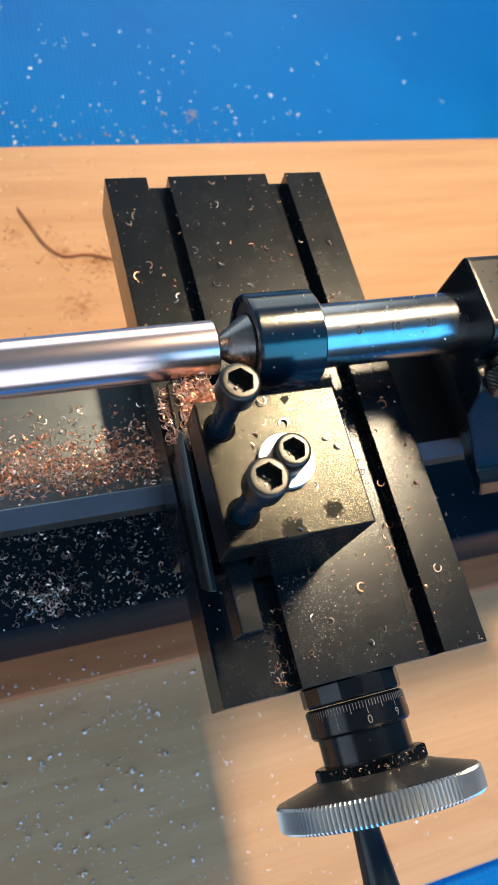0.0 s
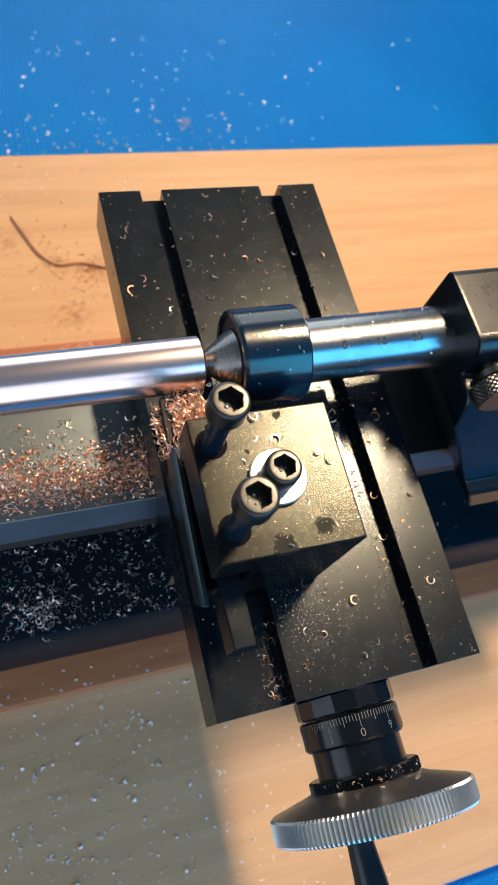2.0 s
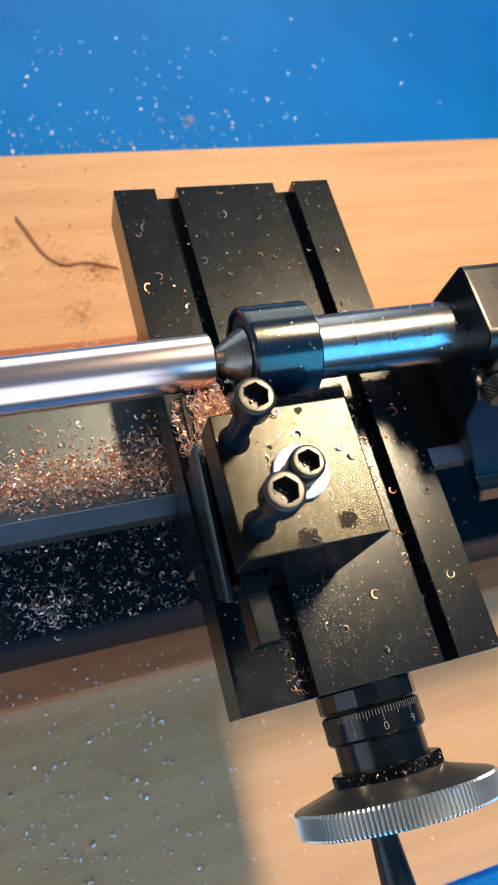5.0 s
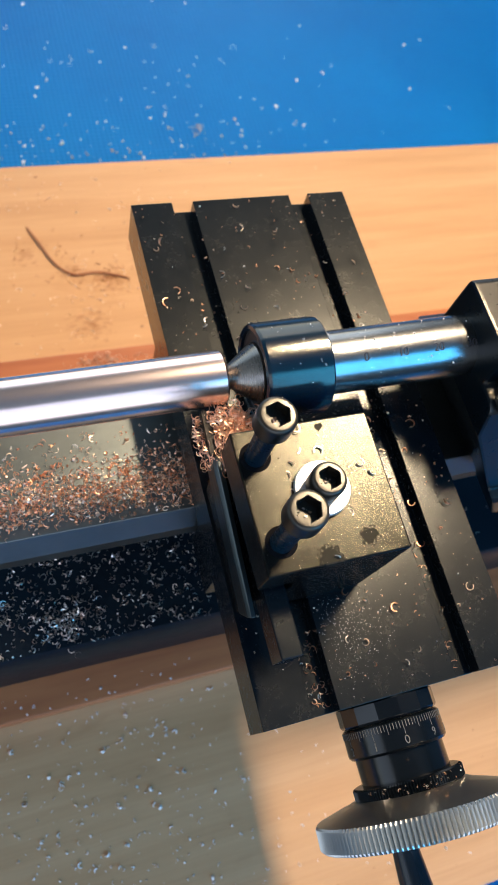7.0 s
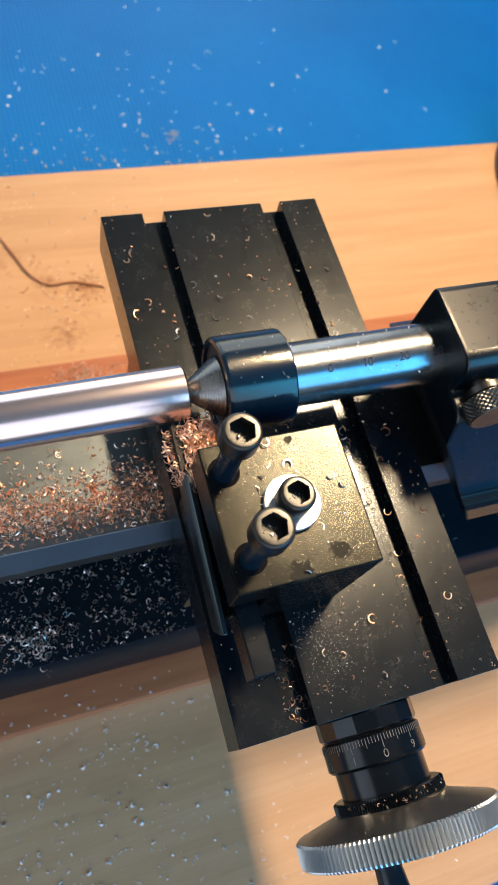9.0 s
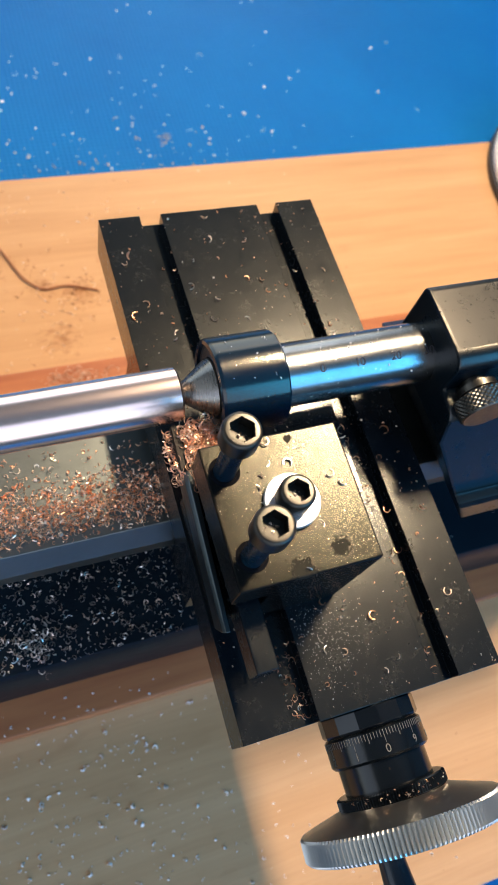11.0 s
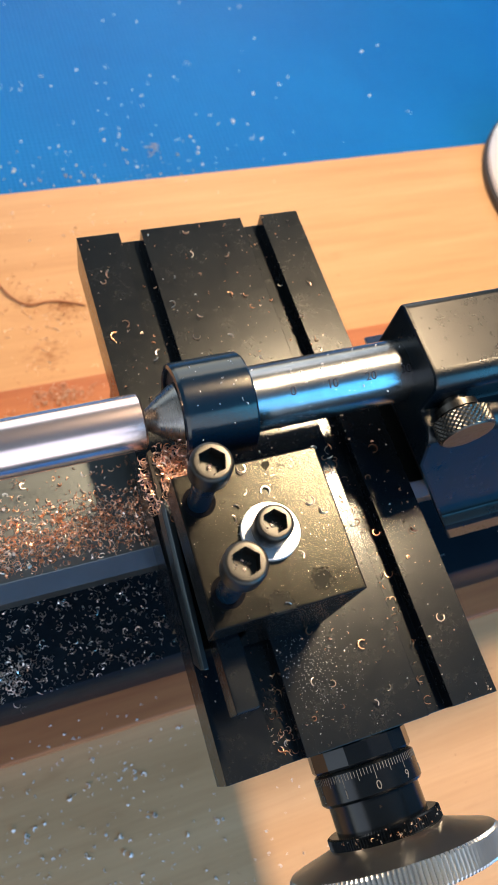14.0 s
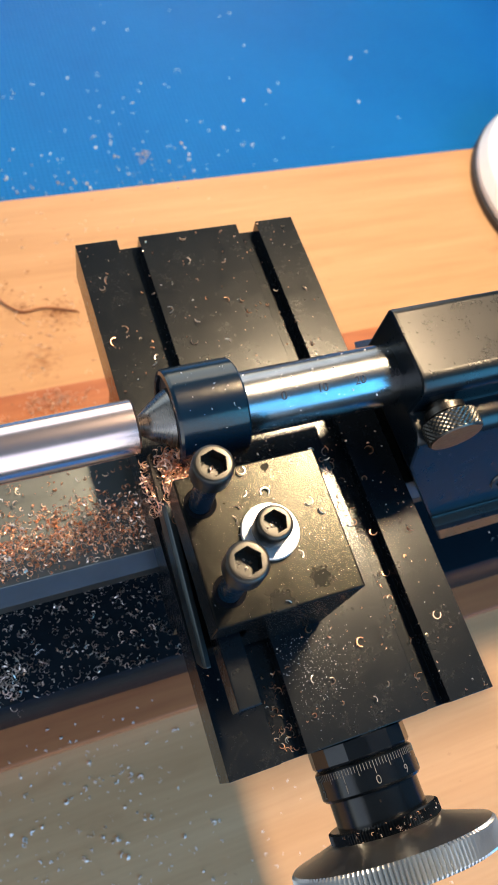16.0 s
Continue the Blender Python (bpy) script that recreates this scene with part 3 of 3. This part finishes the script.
# ---- chips and swarf ----
def chip_object(name, spots, mat, label, root=None):
    """Many small curled ribbons in one mesh. spots: (x, y, z, radius, width, arc, spin, tilt, rise)."""
    verts, faces = [], []
    for x, y, z, r, w, arc, spin, tilt, rise in spots:
        m = Matrix.Translation((x, y, z)) @ Matrix.Rotation(spin, 4, "Z") @ Matrix.Rotation(tilt, 4, "X")
        n = max(4, int(arc / 0.6))
        base = len(verts)
        th = w * 0.22
        for i in range(n + 1):
            a = arc * i / n
            ww = w * (0.35 + 0.65 * math.sin(math.pi * min(1, 0.12 + i / n * 0.95)))
            for rr, hh in ((r, -ww / 2), (r, ww / 2), (r - th, ww / 2), (r - th, -ww / 2)):
                verts.append(m @ Vector((rr * math.cos(a), rr * math.sin(a), hh + rise * i / n)) * MM)
            if i:
                p, q = base + 4 * (i - 1), base + 4 * i
                for e in range(4):
                    faces.append((p + e, p + (e + 1) % 4, q + (e + 1) % 4, q + e))
        faces.append((base, base + 1, base + 2, base + 3))
        e = base + 4 * n
        faces.append((e + 3, e + 2, e + 1, e))
    if root is not None:
        verts = [v - root for v in verts]
    me = bpy.data.meshes.new(name)
    me.from_pydata(verts, [], faces)
    me.materials.append(mat)
    ob = new(name, me)
    if root is not None:
        ob.location = root
    return tagged(ob, label, "metal chips", kind="stuff")


RND = random.Random(7)


def curl(x, y, z, r=None, lean=0.5, bold=1.0):
    r = r or RND.uniform(0.35, 1.0)
    tilt = RND.gauss(0, lean)
    w = RND.uniform(0.2, 0.4) * min(1.2, 0.5 + r) * bold
    z += w * 0.5 + abs(math.sin(tilt)) * r * 0.8
    return (x, y, z, r, w, RND.uniform(1.5, 4.7), RND.uniform(0, 6.3), tilt, RND.uniform(-0.5, 0.5))


def crumb(x, y, z, s=1.0):
    r = RND.uniform(0.12, 0.36) * s
    return (x, y, z + r * 0.5, r, r * RND.uniform(0.9, 1.6), RND.uniform(1.6, 4.5), RND.uniform(0, 6.3), RND.gauss(0, 0.8), 0)


_s = []
for _i in range(3800):
    _x = RND.uniform(-75, 22)
    _y = RND.gauss(-80.5, 4.6)
    if RND.random() < 0.13:
        _y = RND.uniform(-89, -62)
    if -90 < _y < -60:
        _s.append(crumb(_x, _y, 126, RND.choice((1.2, 1.7, 2.2))) if RND.random() < 0.6 else curl(_x, _y, 126, RND.uniform(0.4, 1.05), 0.8))
chip_object("bed_chips", _s, M_CHIP, "copper chips scattered on the steel way")
_s = []
for _i in range(1150):
    _x = RND.uniform(-75, 30)
    _y = RND.uniform(-114.5, -85)
    _s.append(curl(_x, _y, 85, RND.uniform(0.4, 1.05)) if RND.random() < 0.62 else crumb(_x, _y, 85))
for _i in range(120):
    _s.append(curl(RND.gauss(-33, 4), RND.gauss(-107, 3.0), 85 + RND.uniform(0, 2), RND.uniform(0.5, 1.1), 0.9))
for _i in range(60):
    _s.append(curl(RND.uniform(80, 220), RND.uniform(-114, -95), 85, RND.uniform(0.4, 0.9)))
chip_object("base_chips", _s, M_CHIP_PALE, "curled pale copper chips on the black base")
_s = []
for _i in range(600):
    _x = RND.gauss(-35, 38)
    _y = RND.uniform(-231, -130)
    _s.append(crumb(_x, _y, 7, RND.choice((1.2, 1.6, 2.1, 2.9))) if RND.random() < 0.8 else curl(_x, _y, 7, RND.uniform(0.4, 0.9)))
for _i in range(60):
    _s.append(crumb(RND.uniform(0, 110), RND.uniform(-231, -150), 7, 2.0))
for _i in range(26):
    _s.append(crumb(RND.uniform(-60, 15), RND.uniform(-126, -118), PL, 1.8))
chip_object("board_chips", _s, M_CHIP_GLINT_WHITE, "chips strewn over the wooden board, their glints painted near-white")
_s = []
for _i in range(230):
    _x, _y = RND.gauss(0, 55), RND.uniform(30, 150)
    _s.append(crumb(_x, _y, 7, 2.4) if RND.random() < 0.5 else curl(_x, _y, 7, RND.uniform(0.7, 1.7)))
for _i in range(70):
    _s.append(curl(RND.gauss(8, 12), RND.gauss(62, 12), 7, RND.uniform(0.8, 1.8)))
for _i in range(130):
    _s.append(curl(RND.gauss(-12, 16), RND.gauss(3, 7), PL, RND.uniform(0.8, 2.0)))
chip_object("copper_heap", [curl(RND.gauss(5, 8), RND.gauss(20, 3.2), PL + RND.uniform(0, 1.5), RND.uniform(0.6, 1.5), 0.7) for _i in range(150)], M_CHIP_DULL,
            "loose heap of bright copper curls on the red-brown board")
chip_object("copper_litter", _s, M_CHIP_DULL, "copper curls lying on the boards behind the lathe")
_s = []
for _i in range(150):
    _x, _y = RND.gauss(40, 90), 160 + abs(RND.gauss(0, 70))
    _s.append(crumb(_x, _y, -0.3, RND.choice((2.0, 3.0, 4.2))) if RND.random() < 0.7 else curl(_x, _y, -0.3, RND.uniform(0.6, 1.6)))
for _x, _y in ((130.7, 248.5), (267.8, 191.4), (88.8, 178.5), (153.8, 183.1)):
    _s.append(curl(_x, _y, 0, 2.0, 0.2))
for _i in range(70):
    _s.append(crumb(RND.uniform(60, 170), RND.uniform(-285, -235), -0.4, 1.6))
_cc = []
for _i in range(90):
    _cc.append(crumb(RND.gauss(30, 60), 156 + abs(RND.gauss(0, 16)), -0.3, RND.choice((1.6, 2.2, 3.0))))
for _i in range(14):
    # a clump of curls near the edge of the board
    _cc.append(curl(RND.gauss(92, 2.2), RND.gauss(180, 2.6), 0.2, RND.uniform(1.0, 2.0), 0.7))
chip_object("copper_crumbs", _cc, M_CHIP_DULL, "copper crumbs and a clump of curls on the blue cloth")
chip_object("cloth_chips", _s, M_CHIP_GLINT_WHITE, "bright chips strewn over the blue cloth")

SLIDE_CHIPS = ((32.5, -2.8), (31.3, -11.8), (21.3, -28.3), (38.9, -28.0), (6.8, -32.1), (3.2, -35.7), (13.7, -37.6), (14.9, -40.6), (11.9, -44.5), (28.8, -33.1),
               (25.4, -40.0), (34.8, -41.8), (63.8, -28.7), (40.9, -133.1), (65.5, -109.1), (63.2, -132.4), (63.4, -84.5), (26.5, -137.9), (38.7, -146.7), (6.4, -15.0))
_s = []
for _x, _y in SLIDE_CHIPS:
    _z = ZS - 4.7 if 12.6 < _x < 19.2 else ZS
    _s.append(curl(_x, _y, _z, RND.uniform(0.95, 1.4), 0.25, 1.7))
for _i in range(420):
    _x, _y = RND.uniform(0.5, 69.5), RND.uniform(-152, -1)
    _z = ZS - 4.7 if (12.9 < _x < 18.9 or 51.3 < _x < 57.3) else ZS
    _s.append(crumb(_x, _y, _z, RND.choice((0.7, 0.9, 1.3))))
for _i in range(16):
    _s.append(curl(RND.uniform(51.5, 56.5), RND.uniform(-150, -75), ZS - 4.7, RND.uniform(0.6, 1.2)))
for _i in range(60):
    _s.append(curl(RND.uniform(33.5, 51), RND.uniform(-104, -80), ZS, RND.uniform(0.6, 1.3)))
for _i in range(50):
    _s.append(curl(RND.uniform(1, 69), RND.uniform(-150, -2), ZS, RND.uniform(0.4, 1.0), 0.35, 1.5))
for _i in range(90):
    # specks caught in the knurling of the locking ring
    _a = RND.gauss(0, 0.9)
    _s.append(crumb(WX + 13.6 * math.sin(_a), RND.uniform(-175.2, -171.8), WZ + 13.6 * math.cos(_a), RND.choice((0.5, 0.8, 1.2))))
for _i in range(9):
    _s.append(curl(RND.uniform(53.0, 55.0), RND.uniform(-150, -78), ZS - 4.7, RND.uniform(0.5, 1.2), 0.5))
for _i in range(46):
    _s.append(curl(RND.uniform(13.2, 18.6), RND.uniform(-151, -133), ZS - 4.7, RND.uniform(0.35, 0.8), 0.6))
SLIDE_CH = chip_object("slide_chips", _s, M_CHIP, "copper chips lying on the cross slide", Vector((0.035, -0.077, ZS * MM)))
_s = []
for _x, _y in ((15.3, -94.8), (14.0, -99.4), (18.8, -100.7), (29.8, -107.5), (14.8, -104.1), (21.4, -115.5), (11.0, -107.4), (27.5, -105.0), (10.2, -105.0), (11.6, -103.0)):
    _s.append(curl(_x, _y, ZS + 35.3, RND.uniform(0.9, 1.3), 0.15, 1.4))
for _i in range(380):
    _s.append(crumb(RND.uniform(1, 32.5), RND.uniform(-125.2, -93.6), ZS + 35.3, RND.choice((0.12, 0.16, 0.22, 0.34))))
for _x, _y, _z in ((4.8, -99.6, 53.2), (5.2, -118.8, 53.2), (16.4, -109.7, 40.4)):
    for _i in range(9):
        _s.append(crumb(_x + RND.gauss(0, 0.8), _y + RND.gauss(0, 0.8), ZS + _z, RND.choice((0.8, 1.4))))
_s.append((15.5, -124.9, ZS + 35.6, 1.1, 0.5, 1.3, 0.4, 0.3, 0.0))
_post = _s
_s = []
for _i in range(900):
    _x, _y = RND.gauss(27, 6), RND.gauss(-134, 7)
    if 19.6 < _x < 50.5 and -152.6 < _y < -126.5:
        _s.append(crumb(_x, _y, ZS, RND.choice((0.14, 0.18, 0.25, 0.4))))
DUST = chip_object("slide_dust", _s, M_CHIP_GLINT_WHITE, "fine pale metal dust on the cross slide", Vector((0.035, -0.140, ZS * MM)))
_s = _post
POST_CH = chip_object("post_chips", _s, M_CHIP_PALE, "thin curled chips on the tool post", Vector((0.0168, -0.1093, (ZS + 35.3) * MM)))
_s = []
for _i in range(620):
    # the bright heap on the tool, narrowing towards the post
    _a = RND.random()
    _x = 0.4 + 9.6 * RND.random() * (1.0 - 0.55 * _a) + 1.2 * _a
    _y = -80.2 - 15.5 * _a + RND.gauss(0, 0.8)
    _s.append(curl(_x, _y, ZS + 20.2 + RND.uniform(-2.6, 1.6), RND.uniform(0.45, 1.25), 0.8))
for _i in range(110):
    # dull curls hanging beside it
    _s.append(curl(RND.gauss(-1.3, 0.8), -81.0 - 13 * RND.random(), ZS + RND.uniform(14.5, 20), RND.uniform(0.5, 1.1), 0.9))
for _i in range(240):
    _s.append(curl(RND.uniform(7, 14.5), RND.gauss(-86.5, 2.4), ZS + RND.uniform(13, 21), RND.uniform(0.6, 1.3), 0.9))
for _i in range(7):
    # a loose coil on the top of the heap
    _s.append((2.6 + RND.gauss(0, 0.15), -84.6 + RND.gauss(0, 0.15), ZS + 21.0 + 0.12 * _i, 0.7 + 0.14 * _i, 0.22, 5.0, RND.uniform(0, 6.3), RND.gauss(0, 0.3), 0.3))
SWARF = chip_object("tool_swarf", _s, M_SWARF, "tangle of bright copper swarf round the cutting tool", Vector((0.002, -0.088, (ZS + 18) * MM)))


_s = []
for _i in range(70):
    _x, _a = RND.uniform(21, 78), radians(RND.uniform(30, 130))
    _r = 12.15 if _x < 36.5 else 8.1
    _s.append(crumb(_x, AY - _r * math.cos(_a), AZ + _r * math.sin(_a) - 0.05, RND.choice((0.4, 0.6, 0.9))))
chip_object("quill_specks", _s, M_CHIP_GLINT_WHITE, "fine specks of metal stuck on the quill and housing")

_s = []
for _i in range(46):
    _s.append(curl(RND.uniform(8.5, 14.5), RND.gauss(-82.5, 1.8), ZS + RND.uniform(14, 20), RND.uniform(0.7, 1.7), 0.9))
PALE_SWARF = chip_object("pale_swarf", _s, M_CHIP_PALE, "pale grey coiled swarf beside the copper heap", Vector((0.0115, -0.0825, (ZS + 17) * MM)))

_s = [curl(RND.gauss(18, 8), RND.gauss(76, 4), 7, RND.uniform(0.6, 1.6), 0.5) for _i in range(46)]
_s += [curl(RND.gauss(-10, 9), RND.gauss(92, 9), 7, RND.uniform(0.5, 1.3), 0.5) for _i in range(26)]
chip_object("tarnished_bits", _s, M_TARNISH, "tarnished red-brown copper bits round the thread")

# a long thread of copper on the board behind the carriage
_cu = bpy.data.curves.new("copper_thread", "CURVE")
_cu.dimensions, _cu.bevel_depth, _cu.bevel_resolution = "3D", 0.0006, 2
_sp = _cu.splines.new("NURBS")
_tp = [(-18, 110, 8), (-15, 103, 9), (-12, 96, 8.2), (-8, 85, 8.8), (1, 77, 8.2), (8, 79.5, 9), (16, 79, 8), (27, 74, 8.2)]
_sp.points.add(len(_tp) - 1)
for _p, _c3 in zip(_sp.points, _tp):
    _p.co = (_c3[0] * MM, _c3[1] * MM, _c3[2] * MM, 1)
_sp.use_endpoint_u = True
_cu.materials.append(M_TARNISH)
_to = bpy.data.objects.new("copper_thread", _cu)
_me = bpy.data.meshes.new_from_object(_to)
bpy.data.objects.remove(_to)
tagged(new("copper_thread", _me), "long thin thread of copper swarf lying on the board", "swarf")


# ---- what moves ----
def motions():
    for ob in (CARR, POST, TOOL, SLIDE_CH, DUST, POST_CH, SWARF, PALE_SWARF):
        x, y, z = ob.location
        walk(ob, [(s, pose(x + d, y, z)) for s, d in FEED])
    x, y, z = ROD.location
    walk(ROD, [(i * 0.1, pose(x, y, z, (i * 76.0) % 360.0, 0, 0)) for i in range(161)])


motions()
